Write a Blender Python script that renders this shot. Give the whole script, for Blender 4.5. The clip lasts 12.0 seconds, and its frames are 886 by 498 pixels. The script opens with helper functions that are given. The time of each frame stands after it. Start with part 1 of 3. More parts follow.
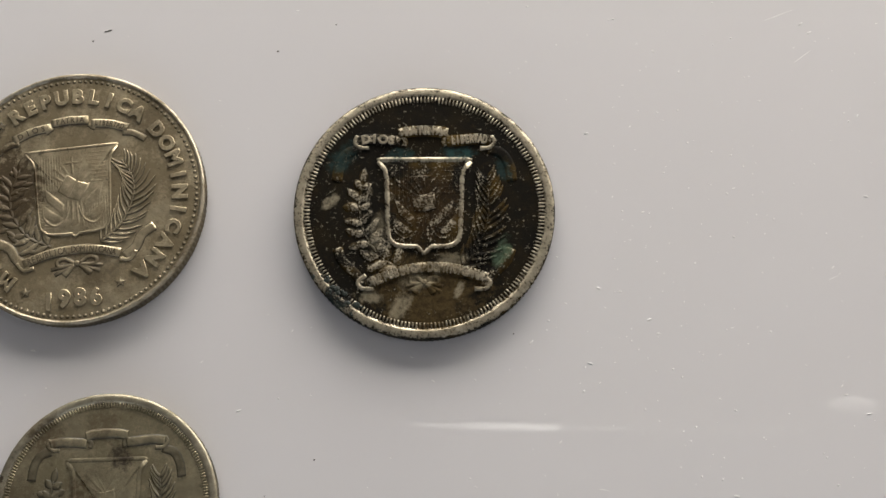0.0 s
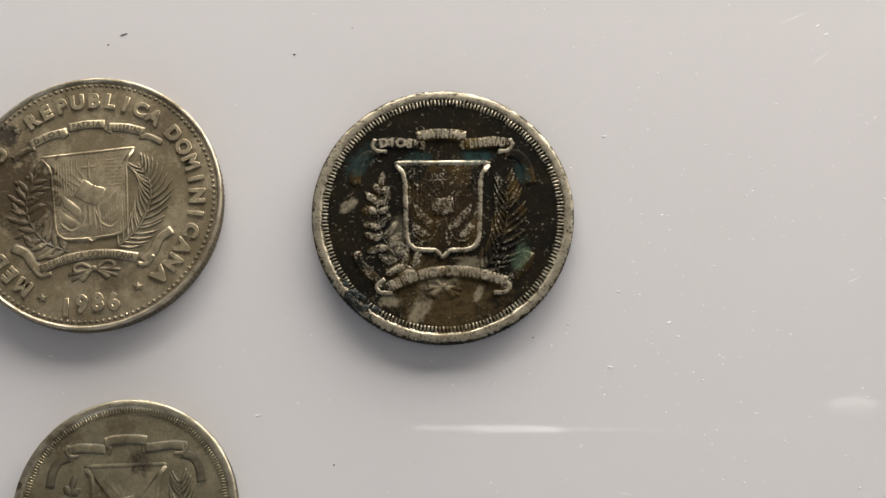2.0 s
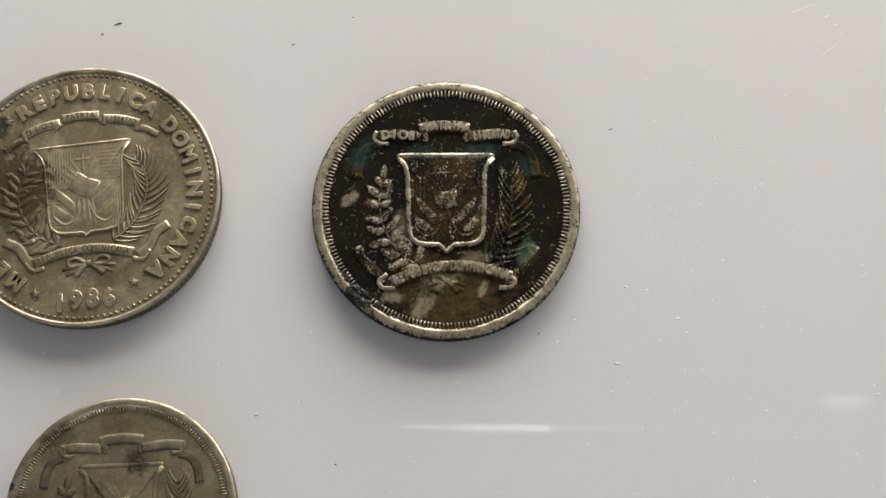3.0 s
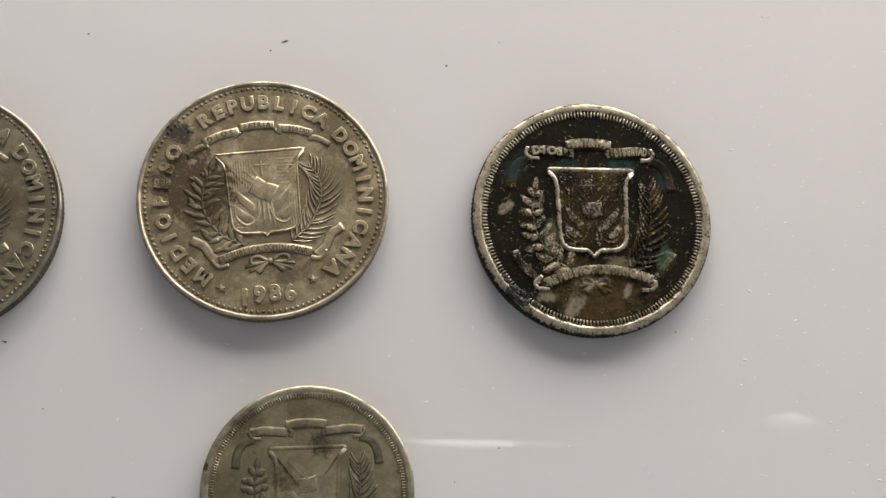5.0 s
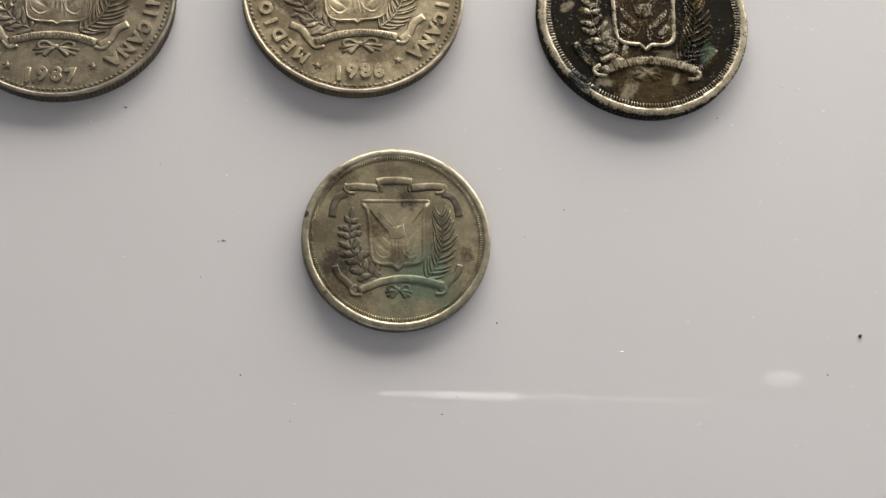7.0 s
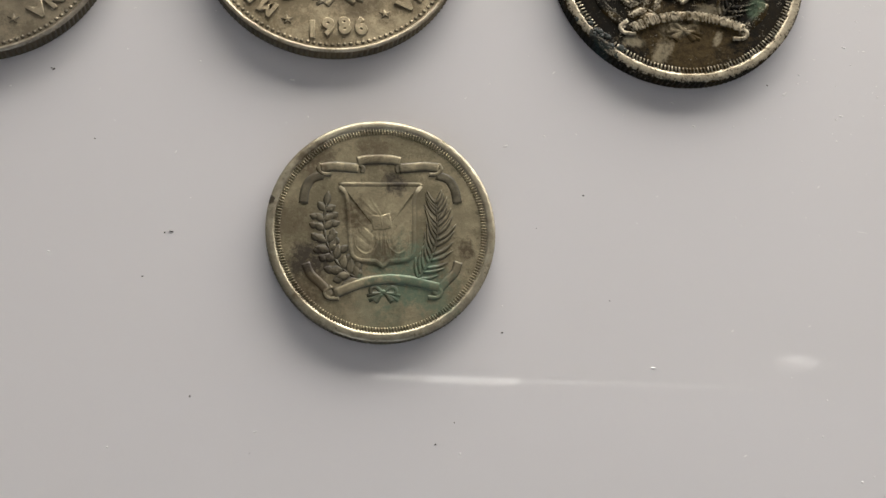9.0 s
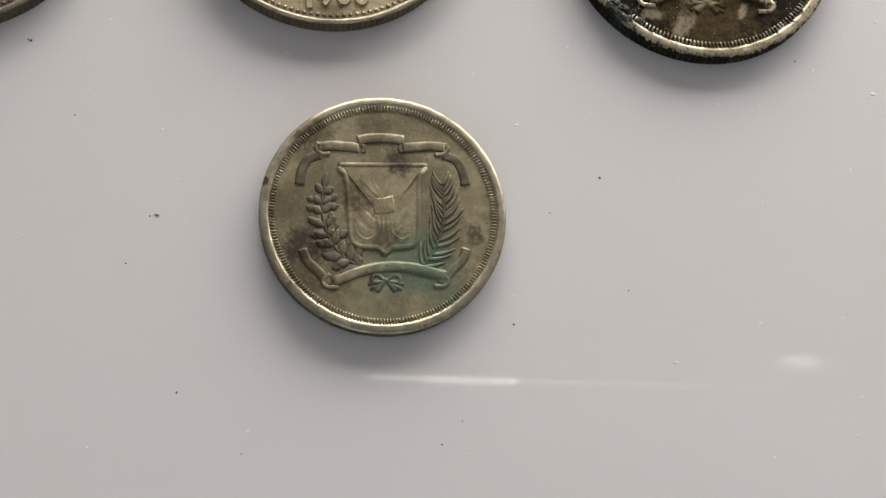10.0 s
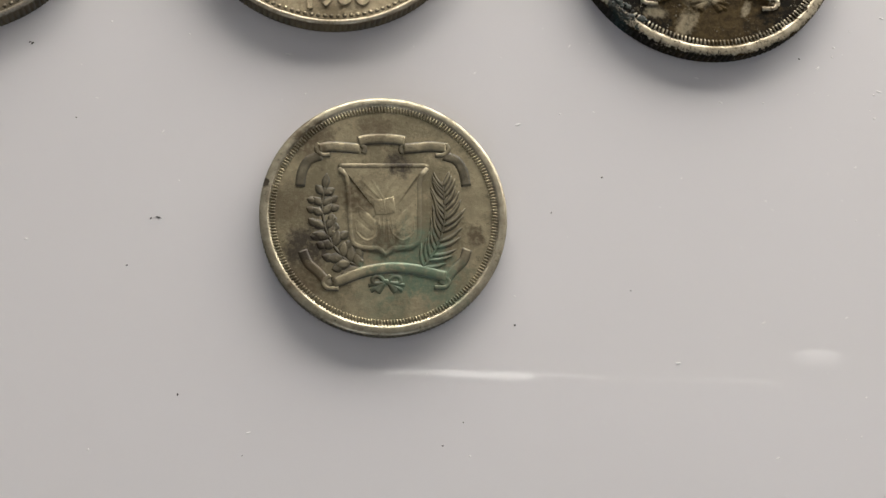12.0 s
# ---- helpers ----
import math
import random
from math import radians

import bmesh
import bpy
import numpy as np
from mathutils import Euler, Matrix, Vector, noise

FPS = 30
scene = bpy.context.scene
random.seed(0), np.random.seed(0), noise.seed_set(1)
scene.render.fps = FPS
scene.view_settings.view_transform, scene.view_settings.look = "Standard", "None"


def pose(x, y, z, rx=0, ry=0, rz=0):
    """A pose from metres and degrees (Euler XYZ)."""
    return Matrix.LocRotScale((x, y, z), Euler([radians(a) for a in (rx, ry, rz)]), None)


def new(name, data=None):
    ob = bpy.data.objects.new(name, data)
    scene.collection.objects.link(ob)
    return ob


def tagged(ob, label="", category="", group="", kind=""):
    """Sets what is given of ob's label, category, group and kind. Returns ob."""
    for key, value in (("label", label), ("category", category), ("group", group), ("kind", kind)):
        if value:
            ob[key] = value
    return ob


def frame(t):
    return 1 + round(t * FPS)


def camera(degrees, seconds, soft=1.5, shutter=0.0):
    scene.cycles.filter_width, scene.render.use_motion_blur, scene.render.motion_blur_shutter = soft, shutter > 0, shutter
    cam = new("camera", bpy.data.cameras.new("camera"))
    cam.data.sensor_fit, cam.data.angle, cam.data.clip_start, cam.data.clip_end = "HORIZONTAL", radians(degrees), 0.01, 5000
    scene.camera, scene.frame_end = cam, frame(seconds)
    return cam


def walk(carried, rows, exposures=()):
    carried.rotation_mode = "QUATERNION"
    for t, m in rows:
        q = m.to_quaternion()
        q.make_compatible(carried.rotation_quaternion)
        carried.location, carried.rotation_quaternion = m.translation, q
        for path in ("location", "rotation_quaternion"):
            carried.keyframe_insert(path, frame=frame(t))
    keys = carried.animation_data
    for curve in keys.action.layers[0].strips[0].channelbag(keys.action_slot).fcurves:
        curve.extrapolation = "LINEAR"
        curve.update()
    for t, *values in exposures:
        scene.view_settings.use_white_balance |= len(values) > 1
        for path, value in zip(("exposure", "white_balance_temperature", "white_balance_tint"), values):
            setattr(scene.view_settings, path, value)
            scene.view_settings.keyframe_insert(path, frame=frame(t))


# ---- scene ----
cam = camera(39.92, 12.0)
PATH = [
    (0, 0.00279, -0.03880, 0.13785, 14.11, 0.05, 0.75),
    (0.5, 0.00240, -0.03789, 0.13466, 14.04, 0.18, 0.82),
    (1, 0.00239, -0.03868, 0.13535, 14.01, 0.36, 0.59),
    (1.5, 0.00159, -0.03887, 0.13781, 14.03, 0.13, 0.60),
    (2, -0.00015, -0.03850, 0.13745, 14.19, -0.21, 0.49),
    (2.5, -0.00009, -0.03787, 0.13537, 14.04, -0.43, 0.49),
    (2.7, -0.00101, -0.03805, 0.13397, 14.09, -0.68, 0.43),
    (4.3, -0.01119, -0.03961, 0.13952, 14.86, -1.88, -0.20),
    (4.5, -0.01761, -0.04226, 0.14045, 15.20, -2.64, 0.10),
    (5, -0.03389, -0.04435, 0.14483, 15.40, -6.04, 0.04),
    (5.5, -0.04575, -0.05306, 0.15608, 16.06, -7.46, 0.24),
    (6, -0.04544, -0.06438, 0.15964, 16.63, -7.41, 0.34),
    (6.5, -0.04418, -0.07613, 0.15703, 16.87, -6.85, -0.08),
    (7, -0.04700, -0.08201, 0.15110, 17.23, -7.15, 0.09),
    (7.2, -0.04616, -0.08022, 0.15141, 16.48, -7.15, 0.09),
    (9, -0.04349, -0.07150, 0.12573, 15.83, -7.33, 0.34),
    (9.5, -0.04232, -0.06948, 0.12140, 15.51, -7.01, 0.43),
    (10, -0.04356, -0.07053, 0.11633, 15.91, -7.60, 0.29),
    (10.5, -0.04339, -0.06965, 0.11527, 15.80, -7.52, 0.27),
    (11, -0.04346, -0.06998, 0.11532, 15.85, -7.33, 0.28),
    (11.5, -0.04246, -0.07037, 0.11502, 16.06, -7.16, 0.15),
    (12, -0.04176, -0.06964, 0.11662, 15.53, -6.68, 0.36),
]
walk(cam, [(t, pose(x, y, z, rx, ry, rz)) for t, x, y, z, rx, ry, rz in PATH], exposures=[(0.0, -0.2), (0.5, -0.23), (1.0, -0.12), (2.0, -0.03), (2.7, -0.05), (5.0, -0.06), (6.5, 0.0), (7.0, 0.05), (9.0, -0.04), (9.5, 0.0), (12.0, 0.04)])

# ---- light: daylight from one wide window beyond the table, and an added fill behind the camera ----
world = bpy.data.worlds.new("daylight")
scene.world = world
world.use_nodes = True
wn = world.node_tree
sky = wn.nodes.new("ShaderNodeTexSky")
sky.sky_type, sky.sun_disc = "NISHITA", False
sky.sun_elevation, sky.sun_rotation = radians(40), radians(200)
wn.nodes["Background"].inputs[1].default_value = 0.1
wn.links.new(sky.outputs[0], wn.nodes["Background"].inputs[0])

MM = 0.001
FLOOR, CEIL = -0.75, 1.45
WEST, EAST, SOUTH, NORTH = -1.5, 1.7, -1.6, 0.42
WIN = (-0.19, 0.72, 0.02, 0.27)  # west edge, east edge, sill, head of the near window
FILL_WIN = (-1.1, 1.3, 0.15, 1.2)  # the same of an opening added behind the camera for fill


def area_light(name, m, width, height, power, colour):
    lamp = bpy.data.lights.new(name, "AREA")
    lamp.shape, lamp.size, lamp.size_y = "RECTANGLE", width, height
    lamp.energy, lamp.color = power, colour
    ob = new(name, lamp)
    ob.matrix_basis = m
    return ob


area_light("window_daylight", pose((WIN[0] + WIN[1]) / 2, NORTH - 0.02, (WIN[2] + WIN[3]) / 2, -90, 0, 0),
           WIN[1] - WIN[0], WIN[3] - WIN[2], 7.25, (1.0, 0.935, 0.862))
# added fill from behind to lift the shadows; no window is known there
area_light("added_fill", pose((FILL_WIN[0] + FILL_WIN[1]) / 2, SOUTH + 0.02, (FILL_WIN[2] + FILL_WIN[3]) / 2, 90, 0, 0),
           FILL_WIN[1] - FILL_WIN[0], FILL_WIN[3] - FILL_WIN[2], 2.2, (0.96, 0.975, 1.0))


# ---- materials ----
class Nodes:
    """A short way to write node materials."""

    def __init__(self, name):
        self.mat = bpy.data.materials.new(name)
        self.mat.use_nodes = True
        self.tree = self.mat.node_tree
        self.bsdf = self.tree.nodes["Principled BSDF"]
        self.co = self.add("ShaderNodeTexCoord").outputs["Object"]

    def add(self, kind, **inputs):
        n = self.tree.nodes.new(kind)
        for k, v in inputs.items():
            self.put(n, k, v)
        return n

    def put(self, n, k, v):
        sock = n.inputs[int(k[1:])] if k[0] == "i" and k[1:].isdigit() else n.inputs[k]
        if hasattr(v, "is_output"):
            self.tree.links.new(v, sock)
        else:
            sock.default_value = v

    def math(self, op, a, b=0.0, clamp=False):
        n = self.add("ShaderNodeMath", i0=a, i1=b)
        n.operation, n.use_clamp = op, clamp
        return n.outputs[0]

    def noise(self, scale, detail=4.0, rough=0.6, co=None):
        n = self.add("ShaderNodeTexNoise", Vector=co or self.co, Scale=scale, Detail=detail, Roughness=rough)
        return n.outputs[0]

    def ramp(self, v, lo, hi):
        n = self.add("ShaderNodeMapRange", i0=v, i1=lo, i2=hi, i3=0.0, i4=1.0)
        n.interpolation_type = "SMOOTHSTEP"
        return n.outputs[0]

    def mix(self, f, a, b):
        n = self.tree.nodes.new("ShaderNodeMix")
        n.data_type = "RGBA"
        for s, v in ((0, f), (6, a), (7, b)):
            if hasattr(v, "is_output"):
                self.tree.links.new(v, n.inputs[s])
            else:
                n.inputs[s].default_value = (*v, 1.0) if isinstance(v, tuple) and len(v) == 3 else v
        return n.outputs[2]

    def z(self):
        return self.add("ShaderNodeSeparateXYZ", i0=self.co).outputs[2]

    def blob(self, x, y, radius, stretch=1.0, turn=0.0, ragged=0.6, scale=620.0):
        """A ragged stain round a place on the thing, 1 inside and 0 outside; stretch makes it longer along turn."""
        m = self.add("ShaderNodeMapping", Vector=self.co, Location=(x, y, 0.0017), Rotation=(0.0, 0.0, radians(turn)), Scale=(radius * stretch, radius, 1.0))
        m.vector_type = "TEXTURE"
        n = self.add("ShaderNodeVectorMath", i0=m.outputs[0])
        n.operation = "LENGTH"
        d = self.math("ADD", n.outputs["Value"], self.math("MULTIPLY", self.math("SUBTRACT", self.noise(scale, 6.0, 0.72), 0.5), ragged * 5))
        speck = self.ramp(self.noise(scale * 3.1, 4.0, 0.65), 0.30, 0.62)
        return self.math("MULTIPLY", self.ramp(d, 1.3, 0.5), self.math("ADD", 0.35, self.math("MULTIPLY", speck, 0.65)))

    def finish(self, colour, rough, metal=0.0, bump=None, strength=0.3, distance=0.00005):
        self.put(self.bsdf, "Base Color", colour if hasattr(colour, "is_output") else (*colour, 1.0))
        self.put(self.bsdf, "Roughness", rough)
        self.put(self.bsdf, "Metallic", metal)
        if bump is not None:
            b = self.add("ShaderNodeBump", Strength=strength, Distance=distance, Height=bump)
            self.put(self.bsdf, "Normal", b.outputs[0])
        return self.mat


def paint(name, colour, rough, spread=0.06, scale=12.0, bump_scale=300.0, bump_depth=0.0004):
    n = Nodes(name)
    dark = tuple(c * (1 - spread) for c in colour)
    col = n.mix(n.noise(scale, 5.0), dark, colour)
    return n.finish(col, rough, 0.0, n.noise(bump_scale, 3.0), 0.1, bump_depth)


def table_material():
    n = Nodes("white_gloss_laminate")
    col = n.mix(n.ramp(n.noise(9.0, 3.0), 0.3, 0.7), (0.72, 0.705, 0.705), (0.74, 0.727, 0.728))
    col = n.mix(n.math("MULTIPLY", n.ramp(n.noise(420.0, 5.0, 0.7), 0.62, 0.8), 0.06), col, (0.55, 0.54, 0.53))
    rough = n.math("ADD", 0.012, n.math("MULTIPLY", n.noise(60.0, 4.0), 0.022))
    n.put(n.bsdf, "IOR", 1.5)
    return n.finish(col, rough, 0.0, n.noise(35.0, 2.0), 0.02, 0.0004)


def coin_material(name, top, field, clean, grime, tarnish=0.0, patches=(), seed=0.0, polish=0.0, wear_noise=0.6, grime_noise=1.0, bias=0.0, brown=1.0, foot=0.0):
    """Worn coin metal: grime or tarnish lies low, bare metal shows on what stands proud; patches are stains with a place of their own."""
    n = Nodes(name)
    co = n.add("ShaderNodeVectorMath", i0=n.co, i1=(seed, seed * 0.7, 0.0)).outputs[0]
    big, mid, fine = n.noise(190.0, 6.0, 0.65, co), n.noise(900.0, 5.0, 0.65, co), n.noise(3600.0, 3.0, 0.65, co)
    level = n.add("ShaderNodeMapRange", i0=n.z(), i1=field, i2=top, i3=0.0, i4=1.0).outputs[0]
    speckle = n.math("ADD", n.math("MULTIPLY", n.math("SUBTRACT", mid, 0.5), 1.6 * wear_noise),
                     n.math("MULTIPLY", n.math("SUBTRACT", fine, 0.5), 1.5 * wear_noise))
    if tarnish:
        worn = n.ramp(n.math("ADD", n.math("ADD", level, bias), speckle), 0.45, 0.95)
        flecks = n.math("MULTIPLY", n.ramp(n.noise(2600.0, 3.0, 0.7, co), 0.60, 0.68), n.ramp(n.noise(420.0, 4.0, 0.6, co), 0.40, 0.62))
        bare = n.math("MAXIMUM", worn, n.math("MULTIPLY", flecks, 0.8))
        low = n.mix(n.ramp(big, 0.42, 0.66), grime, tuple(g * k for g, k in zip(grime, (1 + 2.4 * brown, 1 + 1.6 * brown, 1 + 0.3 * brown))))
        low = n.mix(n.math("MULTIPLY", n.ramp(mid, 0.55, 0.75), 0.5), low, tuple(g * k for g, k in zip(grime, (3.6, 2.7, 1.4))))
        col = n.mix(bare, low, n.mix(n.ramp(mid, 0.35, 0.7), tuple(c * 0.6 for c in clean), clean))
        metal = n.math("MULTIPLY", bare, 0.9)
        rough = n.math("ADD", n.math("MULTIPLY", bare, -0.14), n.math("ADD", 0.46, n.math("MULTIPLY", fine, 0.16)))
        n.put(n.bsdf, "Specular IOR Level", 0.05)
    else:
        dirt = n.ramp(n.math("ADD", n.math("MULTIPLY", level, -0.6), n.math("ADD", n.math("MULTIPLY", n.ramp(big, 0.36, 0.66), 0.9 * grime_noise), speckle)), -0.15, 0.85)
        col = n.mix(n.math("MULTIPLY", dirt, 0.85), n.mix(n.ramp(mid, 0.34, 0.68), tuple(c * 0.66 for c in clean), tuple(c * 1.04 for c in clean)), grime)
        pits = n.math("MULTIPLY", n.ramp(n.noise(1700.0, 3.0, 0.6, co), 0.62, 0.72), n.ramp(big, 0.35, 0.6))
        col = n.mix(n.math("MULTIPLY", pits, 0.7), col, tuple(g * 0.5 for g in grime))
        metal = n.math("SUBTRACT", 1.0, n.math("MULTIPLY", dirt, 0.55))
        # raised parts turn darker and less metallic towards their foot
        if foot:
            foot_dark = n.math("MULTIPLY", n.ramp(n.math("ADD", level, n.math("MULTIPLY", n.math("SUBTRACT", mid, 0.5), 0.5)), 0.8, 0.1), foot)
            col = n.mix(foot_dark, col, tuple(g * 0.35 for g in grime))
            metal = n.math("MULTIPLY", metal, n.math("SUBTRACT", 1.0, foot_dark))
        rough = n.math("ADD", n.math("MULTIPLY", dirt, 0.14), n.math("ADD", 0.37, n.math("MULTIPLY", fine, 0.14)))
    for x, y, radius, colour, amount, shine, *shape in patches:
        m = n.math("MULTIPLY", n.blob(x * MM, y * MM, radius * MM, *shape), amount)
        col = n.mix(m, col, colour)
        metal = n.math("ADD", n.math("MULTIPLY", metal, n.math("SUBTRACT", 1.0, m)), n.math("MULTIPLY", m, shine))
    rough = n.math("SUBTRACT", rough, polish)
    height = n.math("ADD", n.math("MULTIPLY", mid, 0.7), n.math("MULTIPLY", fine, 0.5))
    return n.finish(col, rough, metal, height, 0.65 if tarnish else 0.45, 0.00007)


NICKEL = (0.60, 0.51, 0.34)
white_wall = paint("matt_white_wall", (0.76, 0.755, 0.755), 0.8)
ceiling_paint = paint("white_ceiling_paint", (0.78, 0.775, 0.77), 0.85)
floor_mat = paint("grey_floor_tile", (0.36, 0.34, 0.32), 0.4, 0.25, 5.0)
table_mat = table_material()
leg_mat = paint("grey_steel_paint", (0.35, 0.35, 0.36), 0.4)
frame_mat = paint("white_window_paint", (0.8, 0.8, 0.78), 0.35)
housing_mat = paint("grey_plastic", (0.2, 0.215, 0.25), 0.45)
crumb_mat = paint("dark_crumb", (0.075, 0.065, 0.055), 0.7, 0.5, 9000.0, 9000.0, 0.000004)
green_crumb_mat = paint("green_crumb", (0.03, 0.045, 0.035), 0.6, 0.5, 9000.0, 9000.0, 0.000004)
packed_dirt = paint("packed_dirt", (0.11, 0.085, 0.045), 0.6, 0.4, 4000.0, 6000.0, 0.000004)
lint_mat = paint("white_lint", (0.93, 0.92, 0.90), 0.16, 0.04, 9000.0, 9000.0, 0.000001)


def glow(name, colour, strength):
    n = Nodes(name)
    n.put(n.bsdf, "Emission Color", (*colour, 1.0))
    n.put(n.bsdf, "Emission Strength", strength)
    return n.finish((0.8, 0.8, 0.8), 0.5)


strip_glow = glow("lamp_strip_glow", (1.0, 0.96, 0.9), 4.0)
bulb_glow = glow("pilot_bulb_glow", (1.0, 0.93, 0.86), 2.5)
faint_glow = glow("faint_lamp_glow", (1.0, 0.95, 0.9), 1.1)


# ---- mesh helpers ----
def part(name, bm, material, parent=None, label="", smooth=True):
    me = bpy.data.meshes.new(name)
    bmesh.ops.recalc_face_normals(bm, faces=bm.faces)
    bm.to_mesh(me)
    bm.free()
    if smooth:
        me.shade_smooth()
    me.materials.append(material)
    ob = new(name, me)
    ob.parent = parent
    return tagged(ob, label)


def box(bm, x0, x1, y0, y1, z0, z1, bevel=0.0):
    made = bmesh.ops.create_cube(bm, size=1.0, matrix=Matrix.Translation(((x0 + x1) / 2, (y0 + y1) / 2, (z0 + z1) / 2)) @ Matrix.Diagonal((x1 - x0, y1 - y0, z1 - z0, 1)))
    if bevel:
        edges = list({e for v in made["verts"] for e in v.link_edges})
        bmesh.ops.bevel(bm, geom=edges, offset=bevel, segments=3, affect="EDGES", profile=0.5)
    return bm


def lathe(bm, profile, segments, ripple=None):
    """Spin (radius, z) pairs round z. ripple(k, radius) may change the radius at step k."""
    rings = []
    for r, z in profile:
        ring = []
        for k in range(segments):
            a, q = 2 * math.pi * k / segments, r if ripple is None else ripple(k, r)
            ring.append(bm.verts.new((q * math.cos(a), q * math.sin(a), z)))
        rings.append(ring)
    for lower, upper in zip(rings, rings[1:]):
        for k in range(segments):
            j = (k + 1) % segments
            bm.faces.new((lower[k], lower[j], upper[j], upper[k]))
    return rings


def strip(bm, path, widths, height, z0, power=4.0, groove=0.0, across=7, fade=False):
    """A raised band along a flat path: half widths and heights along it, a rounded back, ends that drop to z0."""
    n = len(path)
    heights = list(height) if isinstance(height, (list, tuple)) else [height] * n
    if fade:
        heights[0], heights[-1] = heights[0] * 0.1, heights[-1] * 0.1
    sections = []
    for i, (x, y) in enumerate(path):
        (ax, ay), (bx, by) = path[max(i - 1, 0)], path[min(i + 1, n - 1)]
        tx, ty = bx - ax, by - ay
        d = math.hypot(tx, ty) or 1.0
        nx, ny = -ty / d, tx / d
        row = []
        for k in range(across):
            s = 2 * k / (across - 1) - 1
            s = math.copysign(abs(s) ** 0.7, s)
            lift = heights[i] * (1 - abs(s) ** power) ** 1.35 - groove * heights[i] * max(0.0, 1 - abs(s) * 3)
            row.append((x + nx * s * widths[i], y + ny * s * widths[i], z0 + lift))
        sections.append(row)
    if not fade:
        sections = [[(x, y, z0) for x, y, _ in sections[0]]] + sections + [[(x, y, z0) for x, y, _ in sections[-1]]]
    grid = [[bm.verts.new(p) for p in row] for row in sections]
    for a, b in zip(grid, grid[1:]):
        for k in range(across - 1):
            bm.faces.new((a[k], a[k + 1], b[k + 1], b[k]))
    return bm


def pillow(bm, outline, height, z0, edge, dome=0.0):
    """A low plate with a rounded edge over a closed outline."""
    n = len(outline)
    area = sum(outline[i][0] * outline[(i + 1) % n][1] - outline[(i + 1) % n][0] * outline[i][1] for i in range(n))
    pts = outline if area > 0 else outline[::-1]
    inward = []
    for i in range(n):
        (ax, ay), (x, y), (bx, by) = pts[i - 1], pts[i], pts[(i + 1) % n]
        u = Vector((-(y - ay), x - ax)).normalized()
        v = Vector((-(by - y), bx - x)).normalized()
        w = (u + v)
        w = w.normalized() / max(0.5, w.normalized().dot(u)) if w.length > 1e-9 else u
        inward.append(w)
    rings = []
    for f in (0.0, 0.12, 0.4, 0.75, 1.0):
        z = z0 + height * math.sin(f * math.pi / 2)
        rings.append([bm.verts.new((p[0] + w[0] * edge * f, p[1] + w[1] * edge * f, z)) for p, w in zip(pts, inward)])
    for lower, upper in zip(rings, rings[1:]):
        for k in range(n):
            j = (k + 1) % n
            bm.faces.new((lower[k], lower[j], upper[j], upper[k]))
    cx, cy = sum(v.co.x for v in rings[-1]) / n, sum(v.co.y for v in rings[-1]) / n
    mid = bm.verts.new((cx, cy, z0 + height + dome))
    for k in range(n):
        bm.faces.new((rings[-1][k], rings[-1][(k + 1) % n], mid))
    return bm


def smooth_path(points, steps):
    """A Catmull-Rom curve through the points."""
    pts = [Vector(p) for p in points]
    pts = [2 * pts[0] - pts[1]] + pts + [2 * pts[-1] - pts[-2]]
    out = []
    for i in range(1, len(pts) - 2):
        a, b, c, d = pts[i - 1:i + 3]
        for k in range(steps):
            t = k / steps
            out.append(tuple(0.5 * (2 * b + (c - a) * t + (2 * a - 5 * b + 4 * c - d) * t * t + (3 * b - a - 3 * c + d) * t ** 3)))
    return out + [tuple(pts[-2])]


GLYPHS = {}


def glyph(ch, size, z0, raise_, weight):
    """The mesh of one raised character with its foot on z0, centred on its own base line."""
    key = (ch, round(size, 6), round(z0, 6), round(raise_, 6))
    if key not in GLYPHS:
        cu = bpy.data.curves.new("letter", "FONT")
        cu.body, cu.size, cu.align_x, cu.resolution_u = ch, size, "CENTER", 3
        cu.extrude, cu.bevel_depth, cu.bevel_resolution, cu.offset = raise_ * 0.35, raise_ * 0.3, 1, weight
        ob = new("letter", cu)
        bpy.context.view_layer.update()
        me = bpy.data.meshes.new_from_object(ob.evaluated_get(bpy.context.evaluated_depsgraph_get()))
        bpy.data.objects.remove(ob)
        top = max(v.co.z for v in me.vertices)
        for v in me.vertices:
            v.co.z += z0 + raise_ - top
        GLYPHS[key] = me
    return GLYPHS[key]


def letter(ch, x, y, turn, size, z0, raise_, weight, material, parent, squeeze=1.0):
    me = glyph(ch, size, z0, raise_, weight).copy()
    me.transform(Matrix.Diagonal((squeeze, 1, 1, 1)))
    me.transform(pose(x, y, 0, 0, 0, turn))
    me.materials.append(material)
    me.name = "letter"
    ob = new("letter", me)
    ob.parent = parent
    return ob


# ---- an assumed room, closed round the table to bounce light, seen only in that and in gloss ----
def wall(name, x0, x1, y0, y1, z0, z1, material):
    return tagged(part(name, box(bmesh.new(), x0, x1, y0, y1, z0, z1), material, smooth=False), name.split("_")[0] + " of plain matt paint closing the room", name.split("_")[0], kind="structure")


